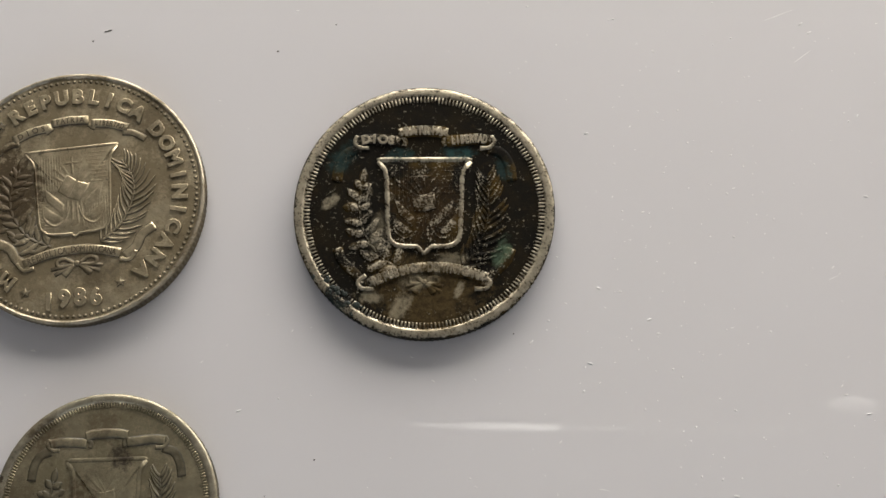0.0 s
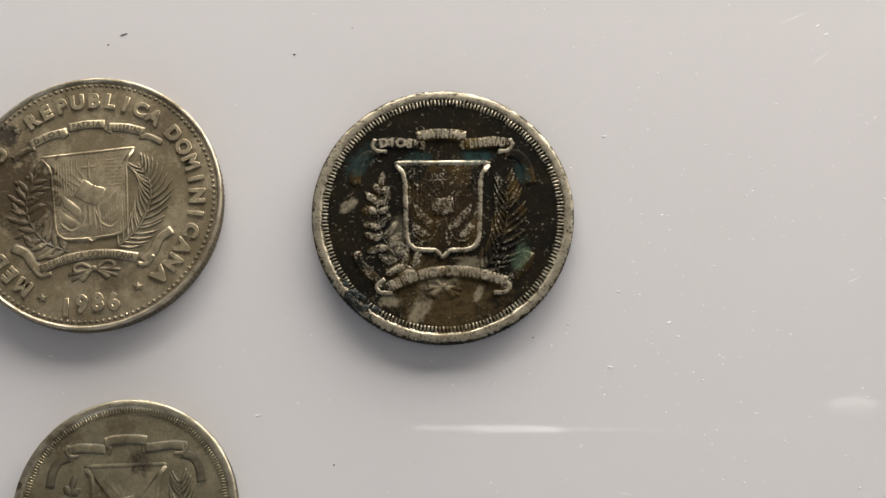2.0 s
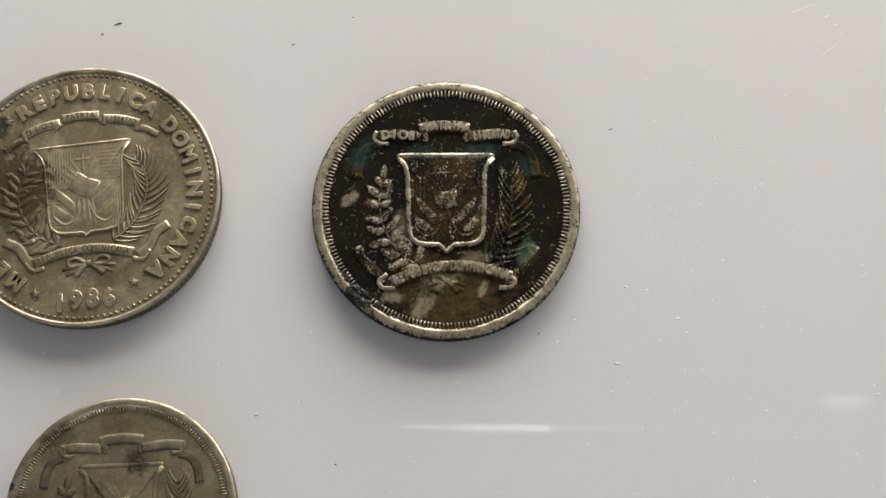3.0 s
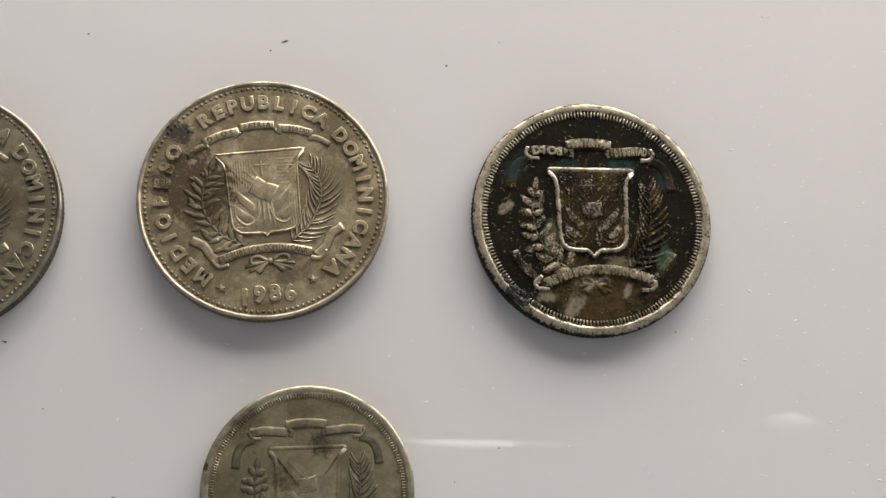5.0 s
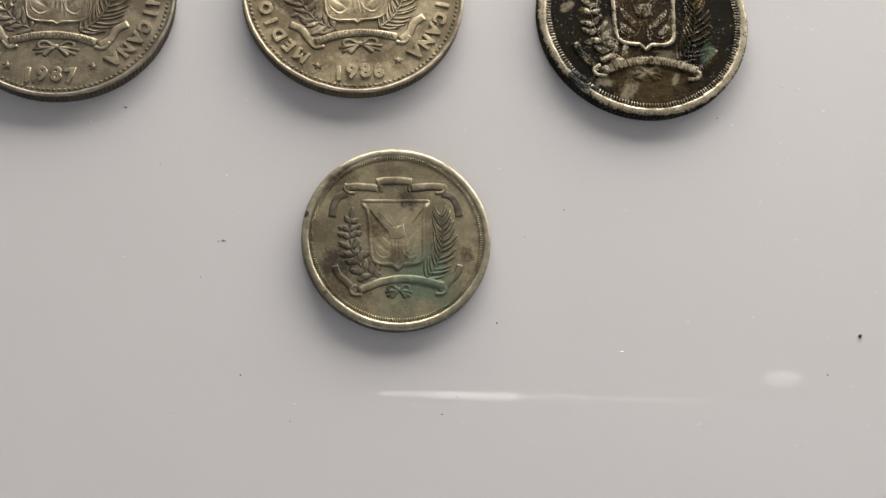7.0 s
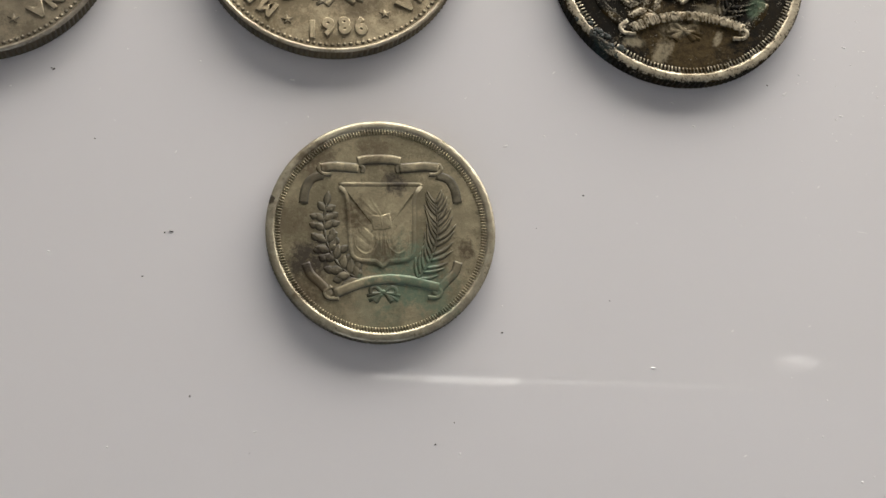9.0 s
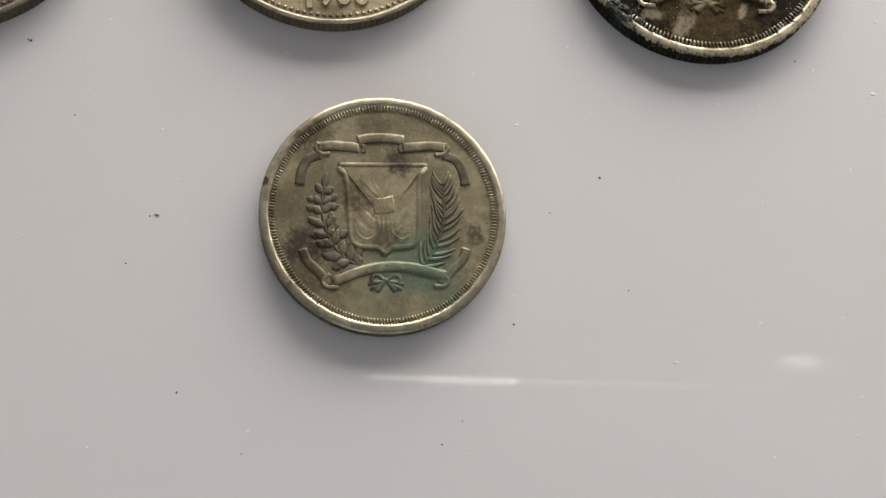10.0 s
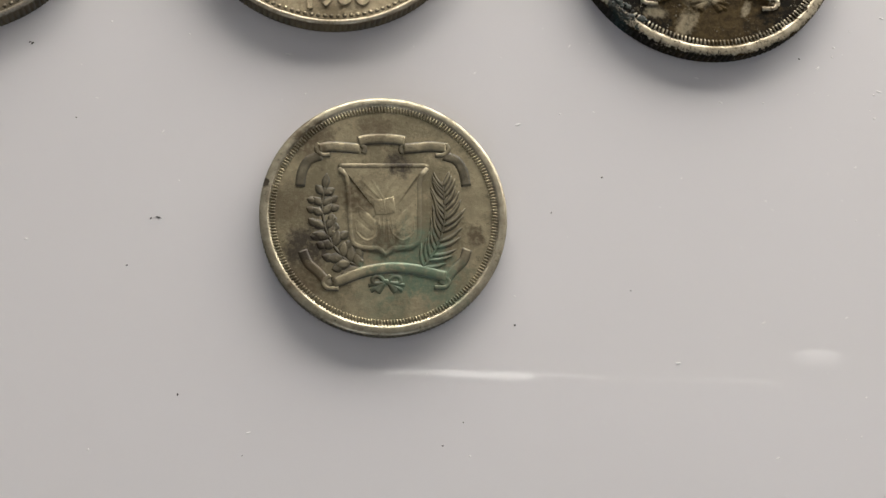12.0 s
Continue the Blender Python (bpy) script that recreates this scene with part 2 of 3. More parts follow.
wall("floor", WEST - 0.15, EAST + 0.15, SOUTH - 0.15, NORTH + 0.15, FLOOR - 0.1, FLOOR, floor_mat)
wall("ceiling", WEST - 0.15, EAST + 0.15, SOUTH - 0.15, NORTH + 0.15, CEIL, CEIL + 0.1, ceiling_paint)
wall("wall_west", WEST - 0.15, WEST, SOUTH - 0.15, NORTH + 0.15, FLOOR, CEIL, white_wall)
wall("wall_east", EAST, EAST + 0.15, SOUTH - 0.15, NORTH + 0.15, FLOOR, CEIL, white_wall)
for name, win, y0, y1 in (("wall_north", WIN, NORTH, NORTH + 0.15), ("wall_south", FILL_WIN, SOUTH - 0.15, SOUTH)):
    bm = bmesh.new()
    box(bm, WEST, win[0], y0, y1, FLOOR, CEIL)
    box(bm, win[1], EAST, y0, y1, FLOOR, CEIL)
    box(bm, win[0], win[1], y0, y1, FLOOR, win[2])
    box(bm, win[0], win[1], y0, y1, win[3], CEIL)
    tagged(part(name, bm, white_wall, smooth=False), "white wall with one wide window opening", "wall", kind="structure")


def window(name, win, wall_y, inner_y):
    """A frame of four bars in the wall's thickness and a sill at its inner face."""
    ob = tagged(new(name), "wide white-framed unseen window letting in soft daylight", "window", kind="structure")
    for x0, x1, z0, z1 in ((win[0], win[0] + 0.03, win[2], win[3]), (win[1] - 0.03, win[1], win[2], win[3]),
                           (win[0] + 0.03, win[1] - 0.03, win[2], win[2] + 0.03), (win[0] + 0.03, win[1] - 0.03, win[3] - 0.03, win[3])):
        part("window_frame", box(bmesh.new(), x0, x1, wall_y - 0.03, wall_y + 0.03, z0, z1), frame_mat, ob, smooth=False)
    part("window_sill", box(bmesh.new(), win[0] - 0.05, win[1] + 0.05, inner_y - 0.015, inner_y + 0.015, win[2] - 0.03, win[2] - 0.003, 0.004), frame_mat, ob)


window("window_1", WIN, NORTH + 0.09, NORTH)
# made-up opening that frames the fill light
window("fill_window", FILL_WIN, SOUTH - 0.09, SOUTH)

# ---- the table ----
table = tagged(new("table"), "white glossy laminate table strewn with coins and dust", "table")
part("tabletop", box(bmesh.new(), -0.62, 0.52, -0.42, 0.37, -0.028, 0.0, 0.004), table_mat, table, smooth=False)
for lx in (-0.57, 0.47):
    for ly in (-0.37, 0.32):
        part("leg", box(bmesh.new(), lx - 0.02, lx + 0.02, ly - 0.02, ly + 0.02, FLOOR, -0.028, 0.003), leg_mat, table, "grey painted steel leg", False)

# ---- an assumed source over the table, seen as a streak of light in its gloss; stand and head are added ----
lamp = tagged(new("streak_source"), "thin lit strip over the table on an assumed grey stand", "lamp")
part("base_plate", box(bmesh.new(), 0.0, 0.18, -0.38, -0.26, 0.0, 0.018, 0.004), housing_mat, lamp)
part("pole", box(bmesh.new(), 0.08, 0.1, -0.33, -0.31, 0.018, 0.362, 0.003), housing_mat, lamp)
part("arm", box(bmesh.new(), 0.08, 0.1, -0.31, -0.12, 0.355, 0.366, 0.003), housing_mat, lamp)
# unseen head, wide and blue-grey to dim the near gloss and bounced light
part("head", box(bmesh.new(), -0.12, 0.32, -0.12, 0.0105, 0.354, 0.372, 0.002), housing_mat, lamp)
part("bracket", box(bmesh.new(), 0.16, 0.174, 0.0105, 0.0235, 0.356, 0.362, 0.002), housing_mat, lamp)
part("light_strip", box(bmesh.new(), 0.012, 0.048, 0.0108, 0.0128, 0.352, 0.357), strip_glow, lamp, "lit white strip", False)
part("light_strip", box(bmesh.new(), -0.01, 0.012, 0.0113, 0.0125, 0.352, 0.357), bulb_glow, lamp, "dimly lit end of the strip", False)
part("light_strip", box(bmesh.new(), 0.048, 0.15, 0.0114, 0.0122, 0.352, 0.357), faint_glow, lamp, "thin dim line of light", False)
# sources assumed for two faint blobs in the gloss
for x, y, size, mat in ((0.0055, 0.0068, 0.0016, bulb_glow), (0.167, 0.0225, 0.0045, faint_glow)):
    bm = bmesh.new()
    bmesh.ops.create_uvsphere(bm, u_segments=16, v_segments=8, radius=size, matrix=Matrix.Translation((x, y, 0.355)) @ Matrix.Diagonal((2.2, 0.8, 0.8, 1)))
    part("pilot_bulb", bm, mat, lamp, "small faintly lit bulb")

# ---- coins ----
def coin_blank(coin, R, h, field, rim_in, slope_in, mats, reeds):
    """Reeded edge and underside, raised rim, and the sunk field."""
    edge_mat, rim_mat, field_mat = mats
    bm = bmesh.new()
    def reed(k, r):
        return r - (0.0, 0.09 * MM, 0.18 * MM, 0.09 * MM)[k % 4] if r > R - 0.05 * MM else r
    rings = lathe(bm, [(R * 0.975, 0.0), (R * 0.993, 0.05 * MM), (R, 0.15 * MM), (R, h - 0.25 * MM)], reeds * 4, reed)
    bm.faces.new(rings[0][::-1])
    part("reeded_edge", bm, edge_mat, coin, "finely reeded coin edge")
    bm = bmesh.new()
    def uneven(k, grain):
        return noise.noise((math.cos(k * math.pi / 90) * grain, math.sin(k * math.pi / 90) * grain, R * 900))
    wob = [uneven(k, 3) + 0.7 * uneven(k, 16) for k in range(180)]
    w = 1 - rim_in
    lathe(bm, [(R, h - 0.25 * MM), (R * (1 - 0.06 * w), h - 0.15 * MM), (R * (1 - 0.18 * w), h - 0.075 * MM), (R * (1 - 0.32 * w), h - 0.03 * MM), (R * (1 - 0.48 * w), h - 0.007 * MM), (R * (1 - 0.62 * w), h), (R * (1 - 0.82 * w), h), (R * (1 - 0.93 * w), h - 0.012 * MM), (R * rim_in, h - 0.05 * MM), (R * (rim_in - 0.008), h - 0.12 * MM), (R * slope_in, field)], 180,
          lambda k, r: r + wob[k] * 0.003 * R * (r < R * 0.99))
    part("rim", bm, rim_mat, coin, "worn raised rim")
    bm = bmesh.new()
    rings = lathe(bm, [(R * (slope_in + 0.01), field - 0.01 * MM), (R * slope_in * 0.97, field), (R * 0.6, field), (R * 0.3, field), (R * 0.05, field)], 90)
    bm.faces.new(rings[-1])
    part("field", bm, field_mat, coin)


def leaf_bm(x, y, turn, length, width, height, z0):
    a = radians(turn)
    path = [(x + math.cos(a) * length * t, y + math.sin(a) * length * t) for t in (0, 0.12, 0.3, 0.5, 0.7, 0.88, 1.0)]
    return strip(bmesh.new(), path, [width * w for w in (0.12, 0.55, 0.9, 1.0, 0.8, 0.42, 0.06)], [height * w for w in (0.5, 0.8, 1, 1, 0.95, 0.8, 0.5)], z0, 2.0, 0.35)


def laurel(coin, R, z0, points, mat, leaf_len, relief, pairs=8, label="", plump=0.33):
    path = smooth_path([(x * R, y * R) for x, y in points], 8)
    n = len(path)
    branch = part("laurel_branch", strip(bmesh.new(), path, [0.014 * R] * n, relief * 0.6, z0, 2.0), mat, coin, label)
    for i in range(pairs):
        k = int((i + 0.5) / pairs * (n - 2))
        (ax, ay), (bx, by) = path[k], path[k + 1]
        along = math.degrees(math.atan2(by - ay, bx - ax))
        size = leaf_len * R * (1.0 - 0.25 * i / pairs)
        for side in (-1, 1):
            part("leaf", leaf_bm(ax, ay, along + side * random.uniform(38, 62), size * random.uniform(0.85, 1.1), size * plump, relief * random.uniform(0.9, 1.15), z0), mat, branch)
            if i < pairs - 1:
                a = radians(along + side * 62)
                part("leaf", leaf_bm(ax + math.cos(a) * size * 0.55, ay + math.sin(a) * size * 0.55, along + side * random.uniform(5, 85), size * random.uniform(0.6, 0.85), size * plump * 0.85, relief * random.uniform(0.7, 1.0), z0), mat, branch)
        if i % 2 == 0:
            bm = bmesh.new()
            a = radians(along + 90 * (1 if i % 4 else -1))
            bmesh.ops.create_uvsphere(bm, u_segments=8, v_segments=6, radius=0.022 * R, matrix=Matrix.Translation((bx + math.cos(a) * 0.05 * R, by + math.sin(a) * 0.05 * R, z0)) @ Matrix.Diagonal((1, 1, 0.5, 1)))
            part("berry", bm, mat, branch)
    part("leaf", leaf_bm(*path[-2], math.degrees(math.atan2(path[-1][1] - path[-2][1], path[-1][0] - path[-2][0])), leaf_len * R, leaf_len * R * 0.25, relief, z0), mat, branch)


def palm(coin, R, z0, points, mat, relief, outer, inner, label=""):
    """A bent stem with fronds; outer and inner give their count, length, thickness and the angle they leave the stem at."""
    path = smooth_path([(x * R, y * R) for x, y in points], 8)
    n = len(path)
    branch = part("palm_branch", strip(bmesh.new(), path, [0.017 * R * (1 - 0.6 * i / n) for i in range(n)], relief * 0.9, z0, 2.0), mat, coin, label)
    for side, (count, length, thick, angle) in ((-1, outer), (1, inner)):
        for i in range(count):
            k = min(n - 2, int((i + 0.3) / count * (n - 1)))
            (ax, ay), (bx, by) = path[k], path[k + 1]
            along = math.degrees(math.atan2(by - ay, bx - ax))
            reach = length * R * (0.62 + 0.5 * math.sin(math.pi * (i + 2.0) / (count + 3))) * (1.0 - 0.28 * i / count) * random.uniform(0.94, 1.06)
            turn = along + side * (angle * (1.0 - 0.25 * i / count) + random.uniform(-3, 3))
            a, b = radians(turn), radians(turn - side * 16)
            pts = smooth_path([(ax, ay), (ax + math.cos(a) * reach * 0.5, ay + math.sin(a) * reach * 0.5), (ax + (math.cos(a) + math.cos(b)) * reach * 0.5, ay + (math.sin(a) + math.sin(b)) * reach * 0.5)], 3)
            part("frond", strip(bmesh.new(), pts, [thick * R * w for w in (0.6, 0.9, 1, 1, 0.85, 0.6, 0.2)], relief * random.uniform(0.85, 1.1), z0, 2.0, across=5), mat, branch)


def ribbon(name, coin, R, z0, points, half, relief, mat, label="", steps=6):
    path = smooth_path([(x * R, y * R) for x, y in points], steps)
    return part(name, strip(bmesh.new(), path, [half * R] * len(path), relief, z0, 6.0), mat, coin, label)


def ribbon_text(text, ob, R, points, size, z0, raise_, mat, weight=0.0, pad=0.1, drop=0.34):
    """Letters spread evenly along a curve, one by one."""
    path = smooth_path([(x * R, y * R) for x, y in points], 20)
    seg = [0.0]
    for a, b in zip(path, path[1:]):
        seg.append(seg[-1] + math.hypot(b[0] - a[0], b[1] - a[1]))
    squeeze = min(1.0, seg[-1] * (1 - 2 * pad) / len(text) / (0.70 * size * R))
    for i, ch in enumerate(text):
        if ch == " ":
            continue
        s = seg[-1] * (pad + (1 - 2 * pad) * (i + 0.5) / len(text))
        k = max(j for j in range(len(seg) - 1) if seg[j] <= s)
        f = (s - seg[k]) / (seg[k + 1] - seg[k])
        (ax, ay), (bx, by) = path[k], path[k + 1]
        a = math.atan2(by - ay, bx - ax)
        x, y = ax + (bx - ax) * f + math.sin(a) * size * R * drop, ay + (by - ay) * f - math.cos(a) * size * R * drop
        letter(ch, x, y, math.degrees(a), size * R, z0, raise_, weight * R, mat, ob, squeeze)


def shield_outline(R, top, half_top, half, low, tip, cx=0.0):
    right = [(half_top, top), (half + 0.015, top - 0.07), (half, top - 0.14), (half - 0.008, 0.0), (half - 0.016, low + 0.11), (half - 0.03, low + 0.05), (half - 0.075, low + 0.012), (half - 0.13, low), (0.06, low - 0.004), (0.03, tip + 0.03), (0.0, tip)]
    left = [(-x, y) for x, y in right[-2::-1]]
    return [((x + cx) * R, y * R) for x, y in right + left]


def shield(coin, R, z0, top, half_top, half, low, tip, relief, trim_mat, inner_mat, rich, inside, label):
    out = shield_outline(R, top, half_top, half, low, tip)
    ob = part("shield", pillow(bmesh.new(), out, relief * 0.75, z0, 0.022 * R), inner_mat, coin, label)
    zs = z0 + relief * 0.72
    ring = [(x * 0.965, y * 0.965) for x, y in out]
    later = rich > 6
    line = 0.5 if later else 1.0 if inside > 0.6 else 0.55
    part("shield_border", strip(bmesh.new(), ring, [(0.009 if later else 0.02) * R] * len(ring), relief * 0.45 * line, zs, 2.5), trim_mat, ob)
    part("shield_top", strip(bmesh.new(), [(x * R, top * R) for x in (-half_top, -half_top * 0.9, 0, half_top * 0.9, half_top)], [w * R * (0.7 if later else 1.25) for w in (0.006, 0.017, 0.017, 0.017, 0.006)], relief * 0.55 * line, zs, 2.5), trim_mat, ob)
    z1 = zs + relief * 0.02
    deep = relief * inside
    thin = [0.0065 * R] * 5
    # fine upright and level lines that stand for the colours of the quarters
    for i in range(rich if inside > 0.6 else 0):
        x = half * (-0.86 + 0.62 * i / rich)
        y = low + 0.06 + 0.24 * i / rich
        for name, pts in (("hatch_line", [(x, 0.06 + (top - 0.11) * q) for q in (1.0, 0.93, 0.5, 0.07, 0.0)]),
                          ("hatch_line", [(-x, -0.02 + (low + 0.07) * q) for q in (1.0, 0.93, 0.5, 0.07, 0.0)]),
                          ("hatch_line", [(half * (0.42 + 0.5 * q), top - 0.05 - 0.26 * i / rich) for q in (0.0, 0.07, 0.5, 0.93, 1.0)]),
                          ("hatch_line", [(-half * (0.5 + 0.42 * q), y) for q in (0.0, 0.07, 0.5, 0.93, 1.0)])):
            part(name, strip(bmesh.new(), [(u * R, v * R) for u, v in pts], thin, deep * 0.16, z1, 1.6, across=5, fade=True), inner_mat, ob)
    for side in (-1, 1):
        for k in range(3):
            a = radians(90 + side * (30 + 12 * k))
            pts = [(0.05 * side * R + math.cos(a) * t * R, 0.03 * R + math.sin(a) * t * R) for t in (0.07, 0.2, 0.30 - 0.02 * k)]
            part("flag_staff", strip(bmesh.new(), pts, [0.009 * R, 0.013 * R, 0.017 * R], deep * 0.4, z1, 1.6, across=5, fade=True), inner_mat, ob)
        for quad, lift in (([(0.235, 0.10), (0.205, -0.03), (0.085, -0.15), (0.07, -0.06), (0.13, 0.0)], 0.5), ([(0.245, -0.03), (0.235, -0.15), (0.15, -0.205), (0.08, -0.17), (0.17, -0.1)], 0.38)):
            part("flag", pillow(bmesh.new(), [(side * x * R, y * R) for x, y in quad], deep * lift, z1, 0.018 * R, deep * 0.12), inner_mat, ob)
        drape = smooth_path([(side * 0.235 * R, -0.05 * R), (side * 0.225 * R, -0.16 * R), (side * 0.15 * R, -0.225 * R), (side * 0.07 * R, -0.18 * R), (side * 0.035 * R, -0.08 * R)], 5)
        part("flag_drape", strip(bmesh.new(), drape, [0.0125 * R] * len(drape), [deep * random.uniform(0.35, 0.5) for _ in drape], z1, 1.6, fade=True), inner_mat, ob)
    big = 1.4 if later else 1.25
    a = radians(-30 if later else 8)
    cosa, sina = math.cos(a), math.sin(a)
    quad = [(-0.07, -0.05), (0.0, -0.06), (0.07, -0.05), (0.07, 0.06), (0.0, 0.05), (-0.07, 0.06)]
    part("book", pillow(bmesh.new(), [((x * cosa - y * sina) * R * big, ((x * sina + y * cosa) * big + 0.06) * R) for x, y in quad], deep * 0.75, z1, 0.012 * R), inner_mat, ob)
    spine = [(-y * sina * R * big, (y * cosa * big + 0.06) * R) for y in (-0.055, -0.04, 0.0, 0.035, 0.05)]
    part("book_spine", strip(bmesh.new(), spine, [0.008 * R] * 5, deep * 0.25, z1 + deep * 0.68, 1.6, across=5, fade=True), inner_mat, ob)
    bm = strip(bmesh.new(), [(0, y * R) for y in (0.18, 0.2, 0.24, 0.28, 0.32)], [0.012 * R] * 5, deep * 0.45, z1, 1.6, fade=True)
    strip(bm, [(x * R, 0.268 * R) for x in (-0.05, -0.03, 0.0, 0.03, 0.05)], [0.012 * R] * 5, deep * 0.45, z1, 1.6, fade=True)
    if inside > 0.6:
        part("cross", bm, inner_mat, ob)
    else:
        bm.free()
    for x in (-0.045, -0.012, 0.022, 0.052):
        part("spear", strip(bmesh.new(), [(x * R * q, (-0.03 - (0.17 + x) * (q - 1) / 0.3) * R) for q in (1.0, 1.1, 1.2, 1.3)], [0.012 * R] * 4, deep * 0.4, z1, 1.6, across=5, fade=True), inner_mat, ob)


def bow(coin, R, z0, y, span, relief, mat):
    """A tied bow: a knot, two open loops, two tails and the crossed ends of the stems."""
    knot = part("bow", pillow(bmesh.new(), [(math.cos(t) * 0.03 * R, y * R + math.sin(t) * 0.026 * R) for t in [k * math.pi / 6 for k in range(12)]], relief, z0, 0.015 * R), mat, coin)
    for side in (-1, 1):
        loop = smooth_path([(side * u * span * R, (y + v) * R) for u, v in ((0.12, 0.0), (0.5, 0.045), (0.85, 0.03), (0.8, -0.012), (0.4, -0.012), (0.12, -0.005))], 4)
        part("bow_loop", strip(bmesh.new(), loop, [0.02 * R] * len(loop), relief * 0.85, z0, 2.0, across=5), mat, knot)
        tail = smooth_path([(side * u * span * R, (y + v) * R) for u, v in ((0.1, -0.01), (0.4, -0.05), (0.62, -0.085))], 4)
        part("bow_tail", strip(bmesh.new(), tail, [0.03 * R * w for w in (0.5, 0.6, 0.7, 0.8, 0.9, 1.0, 1.0, 1.0, 0.9)], relief * 0.8, z0, 2.4, across=5), mat, knot)
        for reach, drop in ((1.0, -0.075), (1.15, -0.03)):
            part("stem", strip(bmesh.new(), [(side * q * span * reach * R, (y + drop * q) * R) for q in (0.15, 0.4, 0.7, 1.0)], [0.016 * R] * 4, relief * 0.7, z0, 2.0, across=5), mat, knot)


def denticles(coin, R, count, r0, r1, z0, relief, mat, label):
    bm = bmesh.new()
    half = math.pi * r1 / count * 0.66
    for k in range(count):
        a = 2 * math.pi * k / count
        c, s = math.cos(a), math.sin(a)
        strip(bm, [(c * r * R, s * r * R) for r in (r0, r0 + 0.012, r1)], [half * 0.8 * R, half * R, half * R], [relief * 0.6, relief, relief * 1.2], z0, 2.6, across=5)
    tagged(part("denticle_border", bm, mat, coin, label), kind="stuff")


def beads(coin, R, count, r, z0, size, mat, label):
    bm = bmesh.new()
    for k in range(count):
        a = 2 * math.pi * k / count
        bmesh_dome(bm, math.cos(a) * r * R, math.sin(a) * r * R, z0, size * R)
    tagged(part("bead_border", bm, mat, coin, label), kind="stuff")


def bmesh_dome(bm, x, y, z, r, flat=0.6):
    top = bm.verts.new((x, y, z + r * flat))
    rings = [[bm.verts.new((x + r * q * math.cos(t * math.pi / 4), y + r * q * math.sin(t * math.pi / 4), z + r * flat * e)) for t in range(8)] for q, e in ((1.0, 0.0), (0.8, 0.6), (0.4, 0.92))]
    for lower, upper in zip(rings, rings[1:]):
        for k in range(8):
            bm.faces.new((lower[k], lower[(k + 1) % 8], upper[(k + 1) % 8], upper[k]))
    for k in range(8):
        bm.faces.new((rings[-1][k], rings[-1][(k + 1) % 8], top))


def arms_coin(R, h, place, mats, relief, crisp, teeth, leaf, inside, label):
    """The older design: arms within a toothed border, with no writing round it."""
    edge_mat, rim_mat, field_mat, raised, inner, tooth_mat, scroll_mat, trim_mat = mats
    field = h - 0.27 * MM
    coin = tagged(new("coin"), label, "coin", "coins on the table")
    coin_blank(coin, R, h, field, 0.932, 0.912, (edge_mat, rim_mat, field_mat), 150)
    denticles(coin, R, teeth, 0.874, 0.93, field, 0.16 * MM, tooth_mat, "ring of fine teeth inside the rim")
    z0 = field - 0.005 * MM
    shield(coin, R, z0, 0.405, 0.37, 0.30, -0.295, -0.355, relief, trim_mat, inner, 6, inside, "arms shield with crossed flags")
    # motto scroll in three folds over the shield
    for name, pts, words in (("scroll", [(-0.52, 0.555), (-0.42, 0.572), (-0.3, 0.566), (-0.19, 0.556)], "DIOS"),
                             ("scroll", [(0.17, 0.556), (0.28, 0.566), (0.4, 0.576), (0.52, 0.563)], "LIBERTAD"),
                             ("scroll", [(-0.2, 0.618), (-0.1, 0.638), (0.08, 0.64), (0.18, 0.622)], "PATRIA")):
        mid = words == "PATRIA"
        ob = ribbon(name, coin, R, z0, pts, 0.047, relief * (1.15 if mid else 0.95), scroll_mat)
        if crisp > 0.3:
            ribbon_text(words, ob, R, pts, 0.094, z0 + relief * (1.05 if mid else 0.85), relief * crisp, tooth_mat, 0.003, 0.1)
    for side in (-1, 1):
        ribbon("scroll_fold", coin, R, z0, [(side * 0.19, 0.60), (side * 0.15, 0.56), (side * 0.16, 0.515)], 0.022, relief * 0.7, raised)
        ribbon("scroll_fold", coin, R, z0, [(side * 0.52, 0.6), (side * 0.54, 0.55), (side * 0.5, 0.505), (side * 0.43, 0.5)], 0.02, relief * 0.9, raised)
        ribbon("scroll_tail", coin, R, z0, [(side * 0.5, 0.495), (side * 0.6, 0.455), (side * 0.655, 0.36), (side * 0.675, 0.235)], 0.042, relief * 0.55, scroll_mat)
    laurel(coin, R, z0, [(-0.18, -0.46), (-0.34, -0.36), (-0.46, -0.17), (-0.50, 0.05), (-0.475, 0.23)], raised, leaf, relief, 9, "laurel branch in low relief", 0.36)
    palm(coin, R, z0, [(0.30, -0.45), (0.41, -0.29), (0.48, -0.08), (0.49, 0.12), (0.475, 0.27)], scroll_mat, relief * 0.9, (13, 0.235, 0.021, 50), (15, 0.24, 0.017, 44), "palm branch in low relief")
    low = [(-0.42, -0.575), (-0.2, -0.487), (0.02, -0.45), (0.25, -0.468), (0.48, -0.53)]
    ob = ribbon("name_scroll", coin, R, z0, low, 0.047, relief * 1.1, scroll_mat)
    if crisp > 0.3:
        ribbon_text("REPUBLICA DOMINICANA", ob, R, low, 0.10, z0 + relief * 1.0, relief * crisp, tooth_mat, 0.003, 0.03)
    for side in (-1, 1):
        ribbon("scroll_tail", coin, R, z0, [(side * 0.66, -0.3), (side * 0.62, -0.4), (side * 0.53, -0.49), (side * 0.44, -0.6)], 0.04, relief * 0.75, scroll_mat)
        ribbon("scroll_fold", coin, R, z0, [(side * 0.44, -0.51), (side * 0.5, -0.56), (side * 0.47, -0.61), (side * 0.38, -0.615)], 0.02, relief * 0.9, raised)
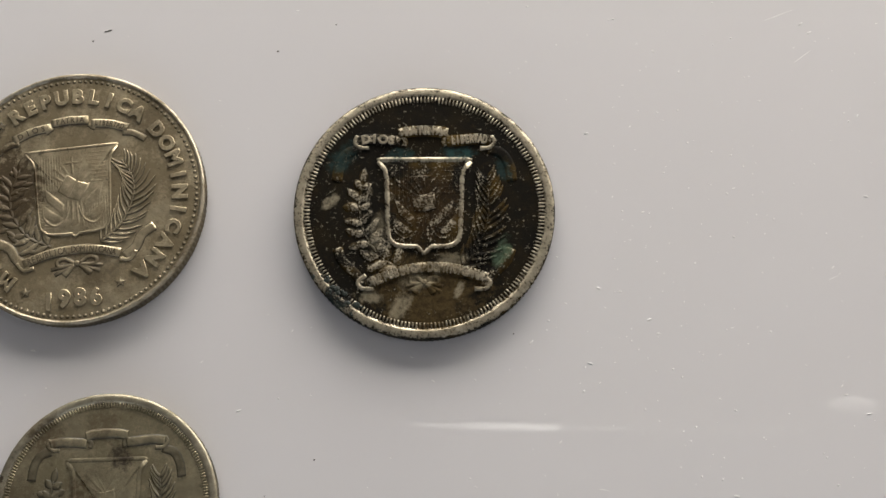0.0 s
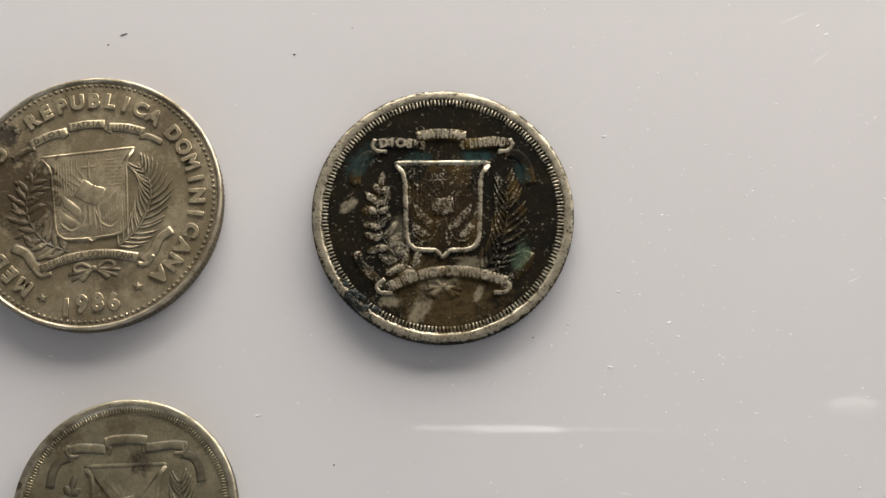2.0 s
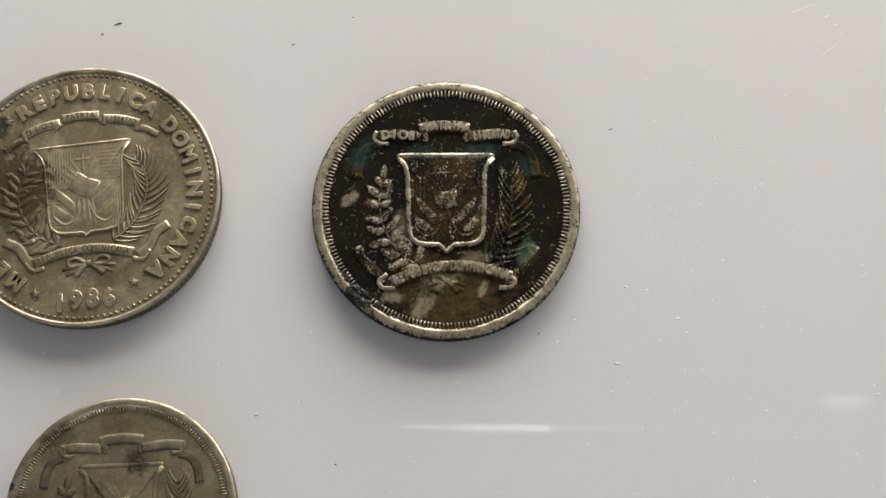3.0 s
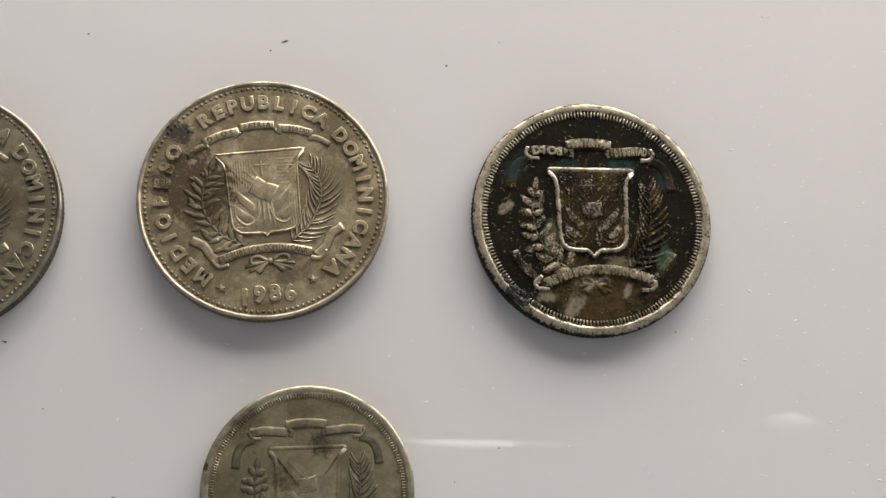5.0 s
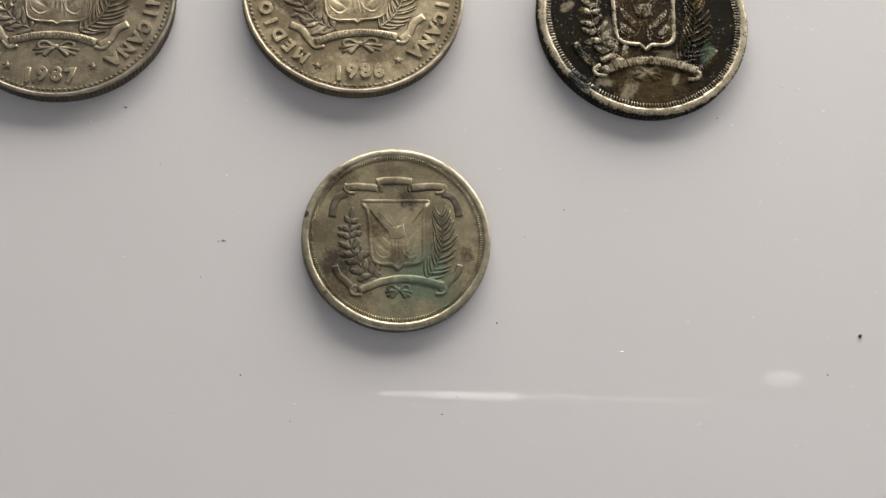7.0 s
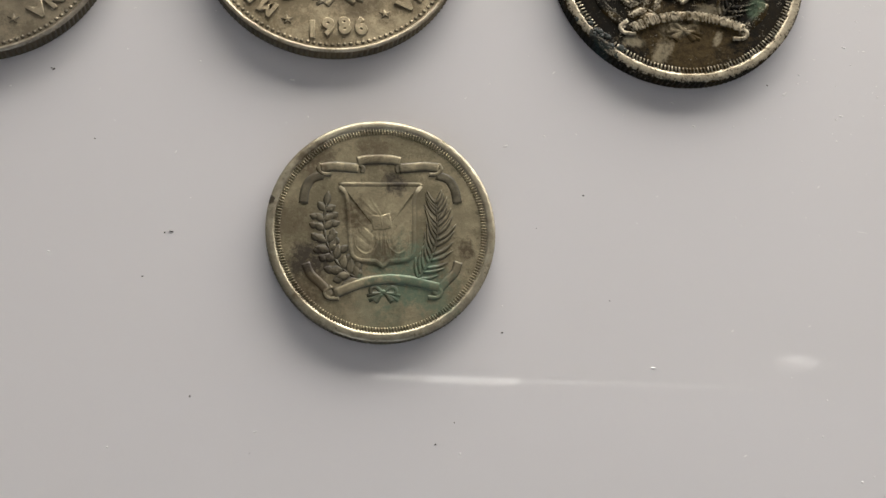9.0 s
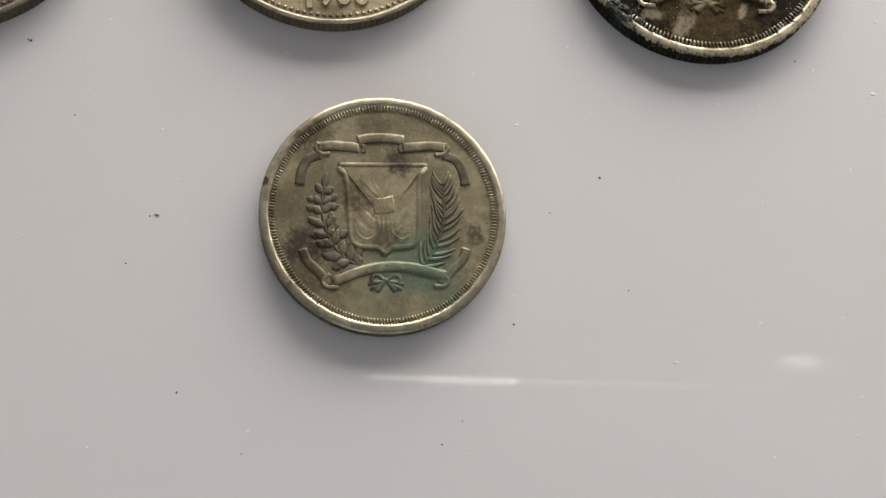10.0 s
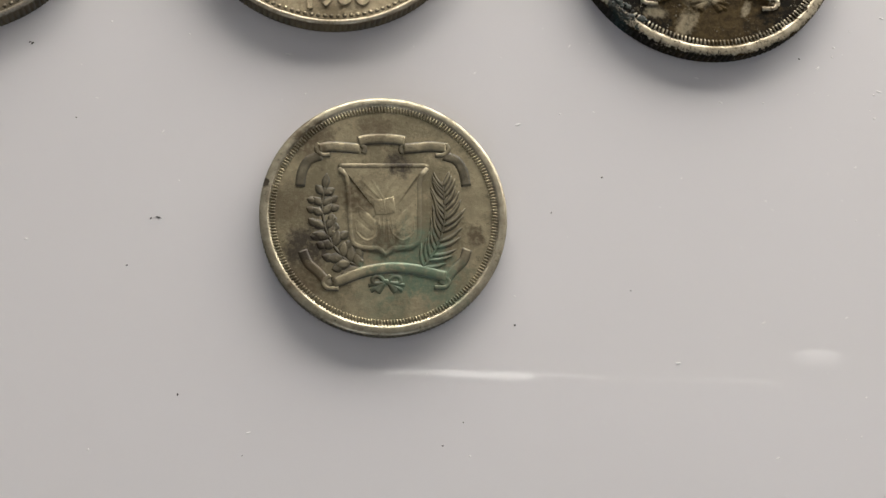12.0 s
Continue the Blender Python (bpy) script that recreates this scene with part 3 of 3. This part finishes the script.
    bow(coin, R, z0, -0.565, 0.125, relief * 0.8, scroll_mat)
    coin.matrix_basis = place
    return coin


def peso_coin(R, h, place, mats, date, relief, label):
    """The later design: the arms, with writing, stars and a ring of beads round them."""
    edge_mat, rim_mat, field_mat, raised, inner, _, _, _ = mats
    field = h - 0.2 * MM
    coin = tagged(new("coin"), label, "coin", "coins on the table")
    coin_blank(coin, R, h, field, 0.972, 0.962, (edge_mat, rim_mat, field_mat), 156)
    beads(coin, R, 132, 0.936, field - 0.01 * MM, 0.0155, raised, "ring of small beads inside the rim")
    z0 = field - 0.005 * MM
    for words, first, last in (("MEDIO", 229, 189), ("PESO", 177, 147), ("REPUBLICA", 121, 49.5), ("DOMINICANA", 35, -53)):
        for i, ch in enumerate(words):
            a = first + (last - first) * i / (len(words) - 1)
            letter(ch, math.cos(radians(a)) * 0.757 * R, math.sin(radians(a)) * 0.757 * R, a - 90, 0.152 * R, z0, relief * 0.85, 0.006 * R, raised, coin)
    for i, ch in enumerate(date):
        letter(ch, (-0.227 + 0.12 * i) * R, (-0.85 - 0.012 * (i in (0, 3))) * R, (i - 1.5) * 3, 0.172 * R, z0, relief * 0.95, 0.0065 * R, raised, coin)
    for x, y in ((-0.395, -0.712), (0.318, -0.712), (-0.533, 0.63)):
        star = [((x + math.cos(radians(90 + 36 * k)) * (0.046 if k % 2 == 0 else 0.019)) * R, (y + math.sin(radians(90 + 36 * k)) * (0.046 if k % 2 == 0 else 0.019)) * R) for k in range(10)]
        part("star", pillow(bmesh.new(), star, relief * 0.5, z0, 0.006 * R, relief * 0.3), raised, coin)
    shield(coin, R, z0, 0.385, 0.365, 0.295, -0.30, -0.335, relief * 0.9, raised, inner, 9, 0.62, "arms shield with crossed flags")
    top = [(-0.44, 0.50), (-0.3, 0.555), (-0.15, 0.578)]
    for pts, words in ((top, "DIOS"), ([(0.16, 0.578), (0.3, 0.557), (0.44, 0.505)], "LIBERTAD"), ([(-0.14, 0.606), (0.0, 0.618), (0.14, 0.606)], "PATRIA")):
        ob = ribbon("scroll", coin, R, z0, pts, 0.038, relief * 0.8, raised)
        ribbon_text(words, ob, R, pts, 0.062, z0 + relief * 0.7, relief * 0.14, packed_dirt, 0.001, 0.1)
    for side in (-1, 1):
        ribbon("scroll_tail", coin, R, z0, [(side * 0.4, 0.475), (side * 0.48, 0.46), (side * 0.57, 0.40)], 0.028, relief * 0.6, raised)
        ribbon("scroll_fold", coin, R, z0, [(side * 0.14, 0.57), (side * 0.17, 0.545), (side * 0.19, 0.535)], 0.02, relief * 0.5, raised)
    laurel(coin, R, z0, [(-0.19, -0.38), (-0.36, -0.28), (-0.47, -0.1), (-0.48, 0.08), (-0.40, 0.26)], raised, 0.155, relief * 0.65, 11, "laurel branch in low relief", 0.2)
    palm(coin, R, z0, [(0.19, -0.38), (0.34, -0.26), (0.445, -0.07), (0.455, 0.1), (0.38, 0.25)], raised, relief * 0.7, (17, 0.23, 0.0135, 50), (17, 0.23, 0.0135, 50), "palm branch in low relief")
    low = [(-0.4, -0.49), (-0.2, -0.435), (0.0, -0.42), (0.17, -0.44), (0.33, -0.485)]
    ob = ribbon("name_scroll", coin, R, z0, low, 0.04, relief * 0.85, raised)
    ribbon_text("REPUBLICA DOMINICANA", ob, R, low, 0.07, z0 + relief * 0.75, relief * 0.14, packed_dirt, 0.001, 0.04)
    for side in (-1, 1):
        ribbon("scroll_tail", coin, R, z0, [(side * 0.36, -0.52), (side * 0.45, -0.45), (side * 0.5, -0.36), (side * 0.6, -0.3)], 0.04, relief * 0.65, raised)
        ribbon("scroll_fold", coin, R, z0, [(side * 0.32, -0.53), (side * 0.4, -0.54), (side * 0.45, -0.48)], 0.018, relief * 0.7, raised)
    bow(coin, R, z0, -0.53, 0.17, relief * 0.8, raised)
    coin.matrix_basis = place
    return coin


def coin_mats(name, h, depth, clean, grime, tarnish, patches, seed, **more):
    def make(tag, bias, brown, wear, foot=0.0, polish=0.0, metal=clean):
        return coin_material(name + tag, h, h - depth * MM, metal, grime, tarnish, patches, seed, bias=bias, brown=brown, wear_noise=wear, foot=foot, polish=polish, **more)
    # edge metal: dirt, plus the shade of the side turned from the window, as colour
    shaded_dirty = tuple(c * 0.25 for c in clean)
    bright = tuple(c * k for c, k in zip(clean, (1.04, 1.08, 1.22)))
    if not tarnish:
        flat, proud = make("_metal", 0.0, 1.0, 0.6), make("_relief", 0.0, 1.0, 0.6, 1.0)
        return make("_edge", 0.0, 1.0, 0.6, 0.0, 0.0, shaded_dirty), make("_rim", 0.0, 1.0, 0.9, 0.0, 0.0, bright), flat, proud, flat, flat, proud, proud
    return make("_edge", -0.45, 0.6, 0.9), make("_rim", 0.08, 1.6, 1.15, 0.0, -0.04), make("_field", -0.15, 0.35, 0.75), make("_relief", 0.14, 1.8, 0.7), make("_shield", -0.42, 3.0, 1.2), make("_tooth", 0.35, 1.0, 0.8), make("_scroll", -0.22, 3.0, 0.9), make("_trim", -0.05, 2.6, 0.9)


LIGHT, BROWN, GREEN, TEAL, BLACK, SOOT = (0.40, 0.35, 0.24), (0.10, 0.075, 0.04), (0.11, 0.165, 0.105), (0.028, 0.066, 0.064), (0.018, 0.018, 0.016), (0.04, 0.03, 0.017)
dark_mats = coin_mats("tarnished_silver", 0.00201, 0.27, (0.54, 0.48, 0.355), (0.0095, 0.0085, 0.0062), 1.0, [
    (0.5, -9.8, 4.2, (0.095, 0.066, 0.028), 0.8, 0.2, 1.5, 0), (0.0, 0.5, 4.4, (0.05, 0.03, 0.012), 0.6, 0.2), (-11.2, 0.9, 0.55, LIGHT, 0.72, 0.5, 2.4, 38), (4.0, -9.4, 0.45, LIGHT, 0.76, 0.5, 2.2, 68), (-2.6, -11.3, 1.0, LIGHT, 0.60, 0.5, 1.6, 70), (-0.6, -8.4, 0.9, LIGHT, 0.52, 0.5, 2.4, 8),
    (-6.2, -10.2, 0.7, LIGHT, 0.60, 0.5, 2.0, -15), (-5.4, -3.0, 1.0, LIGHT, 0.32, 0.5, 2.4, 80), (3.0, -6.0, 0.8, LIGHT, 0.40, 0.5, 2.6, 10), (-9.9, -10.4, 1.1, BLACK, 1.5, 0.1, 1.8, -45), (-9.7, 6.2, 1.5, TEAL, 0.5, 0.1, 1.4, 60),
    (3.8, 6.9, 1.0, TEAL, 0.85, 0.1, 2.0, 5), (8.9, -5.0, 0.9, GREEN, 0.7, 0.2, 2.0, 60), (-3.0, 6.8, 0.8, TEAL, 0.5, 0.1, 2.4, 10), (9.2, 5.0, 0.8, TEAL, 0.5, 0.1, 2.0, -60), (-9.8, -11.6, 0.6, TEAL, 0.35, 0.1, 2.0, -45)], 0.3)
pale_patches = [(-9.0, 2.5, 4.0, (0.075, 0.052, 0.024), 1.5, 0.3, 1.3, 80), (-6.0, 1.5, 3.0, (0.075, 0.052, 0.024), 1.5, 0.3), (-9.4, 9.2, 1.6, SOOT, 1.53, 0.1), (2.0, -9.0, 2.6, BROWN, 0.63, 0.4), (8.5, 8.0, 2.4, BROWN, 0.63, 0.4), (-8.0, -4.0, 2.0, BROWN, 0.63, 0.4)]
pale_mats = coin_mats("worn_cupronickel", 0.00223, 0.2, NICKEL, (0.15, 0.115, 0.058), 0.0, pale_patches, 0.9, grime_noise=1.2)
dull_mats = coin_mats("dull_cupronickel", 0.00223, 0.2, (0.44, 0.38, 0.27), (0.11, 0.088, 0.052), 0.0, [(8.0, 1.0, 3.0, BROWN, 0.89, 0.3), (-2.6, -13.2, 0.5, SOOT, 1.4, 0.2), (5.0, -3.0, 3.0, BROWN, 0.63, 0.4), (3.0, 10.0, 3.0, BROWN, 0.51, 0.4)], 1.7)
small_mats = coin_mats("stained_cupronickel", 0.00183, 0.27, (0.485, 0.424, 0.278), (0.13, 0.11, 0.06), 0.0, [
    (2.4, -4.8, 3.6, GREEN, 0.96, 0.2), (5.2, -7.0, 2.8, GREEN, 0.77, 0.2), (0.0, -8.5, 3.0, GREEN, 0.39, 0.3), (-7.6, -3.4, 2.2, SOOT, 1.30, 0.2), (9.0, -2.4, 1.0, BROWN, 1.16, 0.3), (-3.0, 1.7, 1.8, BROWN, 0.96, 0.4),
    (-7.1, 8.0, 2.4, BROWN, 0.96, 0.3), (1.6, 5.2, 1.3, SOOT, 1.22, 0.3), (-7.4, -6.5, 1.8, BROWN, 1.08, 0.3), (0.3, -2.6, 1.6, BROWN, 0.89, 0.3), (-11.6, 3.3, 0.4, SOOT, 2.0, 0.1), (-9.5, 1.0, 2.4, BROWN, 0.63, 0.4), (-0.8, 9.0, 2.0, BROWN, 0.77, 0.4)], 2.6, grime_noise=0.9)

dark_coin = arms_coin(15.15 * MM, 2.01 * MM, pose(0, 0, 0, 0, 0, 0.8), dark_mats, 0.24 * MM, 0.45, 200, 0.14, 0.95, "blackened silver coin with worn pale rim and arms")
crust_mat = paint("green_black_crust", (0.016, 0.026, 0.018), 0.55, 0.6, 3000.0, 5000.0, 0.00002)
bm = bmesh.new()
for k in range(34):
    a, r = radians(random.gauss(226, 6.5)), random.uniform(13.4, 15.0) * MM
    size = random.uniform(0.12, 0.42) * MM
    ring = [(math.cos(a) * r + math.cos(t * 0.785) * size * random.uniform(0.6, 1.2), math.sin(a) * r + math.sin(t * 0.785) * size * random.uniform(0.6, 1.2)) for t in range(8)]
    pillow(bm, ring, random.uniform(0.04, 0.1) * MM, 1.95 * MM, size * 0.4, 0.02 * MM)
part("crust", bm, crust_mat, dark_coin, "green-black crust on the rim")
peso_coin(15.20 * MM, 2.23 * MM, pose(-0.04071, 0.00108, 0, 0, 0, 7.5), pale_mats, "1986", 0.25 * MM, "pale nickel coin dated 1986 with brown stains")
peso_coin(15.11 * MM, 2.23 * MM, pose(-0.07956, -0.00183, 0, 0, 0, 2.6), dull_mats, "1987", 0.25 * MM, "dull grey nickel coin dated 1987")
arms_coin(12.26 * MM, 1.83 * MM, pose(-0.03432, -0.03398, 0, 0, 0, 2.6), small_mats, 0.165 * MM, 0.2, 220, 0.14, 0.42, "small worn nickel coin with green stains")


# ---- dust and scratches on the table ----
def lump(bm, x, y, rx, ry, turn, height, sides=9):
    a = radians(turn)
    pts = []
    for k in range(sides):
        t = 2 * math.pi * k / sides
        q = random.uniform(0.7, 1.15)
        u, v = rx * q * math.cos(t), ry * q * math.sin(t)
        pts.append((x + u * math.cos(a) - v * math.sin(a), y + u * math.sin(a) + v * math.cos(a)))
    return pillow(bm, pts, height, -0.00001, min(rx, ry) * 0.5, height * 0.3)


SPECKS = [(-18.16, 20.35, 0.15, 0.12, 0), (-40.74, 21.38, 0.17, 0.1, 30), (-38.94, 22.76, 0.5, 0.12, 20), (-11.19, 23.93, 0.1, 0.08, 0), (-11.85, -28.62, 0.13, 0.1, 0), (10.44, -14.05, 0.12, 0.1, 0),
          (-63.47, 22.56, 0.15, 0.11, 0), (-57.07, -34.88, 0.13, 0.08, 40), (-56.39, -34.75, 0.28, 0.08, -10), (-53.41, -52.12, 0.1, 0.14, 0), (-21.10, -44.46, 0.12, 0.1, 0), (-17.21, -32.66, 0.08, 0.06, 0),
          (-28.21, -56.47, 0.1, 0.08, 0), (-26.23, -54.18, 0.08, 0.07, 0), (-69.97, -17.02, 0.18, 0.13, 20), (-65.04, -24.77, 0.1, 0.08, 0), (-59.01, -39.73, 0.1, 0.08, 0), (23.07, -50.10, 0.14, 0.1, 30),
          (-9.24, -40.56, 0.08, 0.07, 0), (-47.12, -57.75, 0.08, 0.07, 0), (-70.22, -16.94, 0.14, 0.08, 30)]
for x, y, rx, ry, turn in SPECKS:
    tagged(part("dust_speck", lump(bmesh.new(), x * MM, y * MM, rx * MM, ry * MM, turn, 0.08 * MM), crumb_mat), "tiny dark speck of dirt on the white table", "speck", "dirt specks on the table")
tagged(part("crumb", lump(bmesh.new(), 28.12 * MM, -44.65 * MM, 0.34 * MM, 0.26 * MM, 40, 0.25 * MM), green_crumb_mat), "small dark green crumb on the white table", "crumb")
def grain(bm, x, y, rx, ry, turn, height, rings=((1.0, 0.0), (0.82, 0.55), (0.5, 0.88))):
    """A low, smooth, long grain."""
    a = radians(turn)
    place = lambda u, v, z: bm.verts.new((x + u * math.cos(a) - v * math.sin(a), y + u * math.sin(a) + v * math.cos(a), z))
    loops = [[place(rx * q * math.cos(k * math.pi / 4), ry * q * math.sin(k * math.pi / 4), height * e) for k in range(8)] for q, e in rings]
    for lower, upper in zip(loops, loops[1:]):
        for k in range(8):
            bm.faces.new((lower[k], lower[(k + 1) % 8], upper[(k + 1) % 8], upper[k]))
    top = place(0, 0, height)
    for k in range(8):
        bm.faces.new((loops[-1][k], loops[-1][(k + 1) % 8], top))


bm = bmesh.new()
for i in range(480):
    x, y = (random.gauss(32, 17), random.gauss(-6, 24)) if i < 420 else (random.uniform(-85, 20), random.uniform(-58, 28))
    size = random.choice((0.05, 0.065, 0.08, 0.11))
    grain(bm, x * MM, y * MM, size * random.choice((1, 1, 1.5, 3.0)) * MM, size * MM, random.uniform(-40, 60), size * 0.55 * MM)
tagged(part("lint", bm, lint_mat), "fine white lint and grit scattered on the table", "dust", kind="stuff")

for x, y, turn, length in ((45.5, 20.5, 33, 3.0), (42.7, 25.8, 20, 4.2), (20.5, -31.5, -20, 1.4), (47.5, -7.0, 12, 1.2)):
    a = radians(turn)
    pts = smooth_path([((x + math.cos(a) * length * t) * MM, (y + math.sin(a) * length * t + 0.12 * math.sin(3 * t)) * MM) for t in (-0.5, -0.2, 0.1, 0.5)], 4)
    n = len(pts)
    tagged(part("scratch", strip(bmesh.new(), pts, [0.05 * MM * math.sin(math.pi * (i + 0.5) / n) for i in range(n)], 0.018 * MM, 0.0, 2.0, across=5), lint_mat), "thin pale scratch on the white table", "scratch", "scratches on the table")
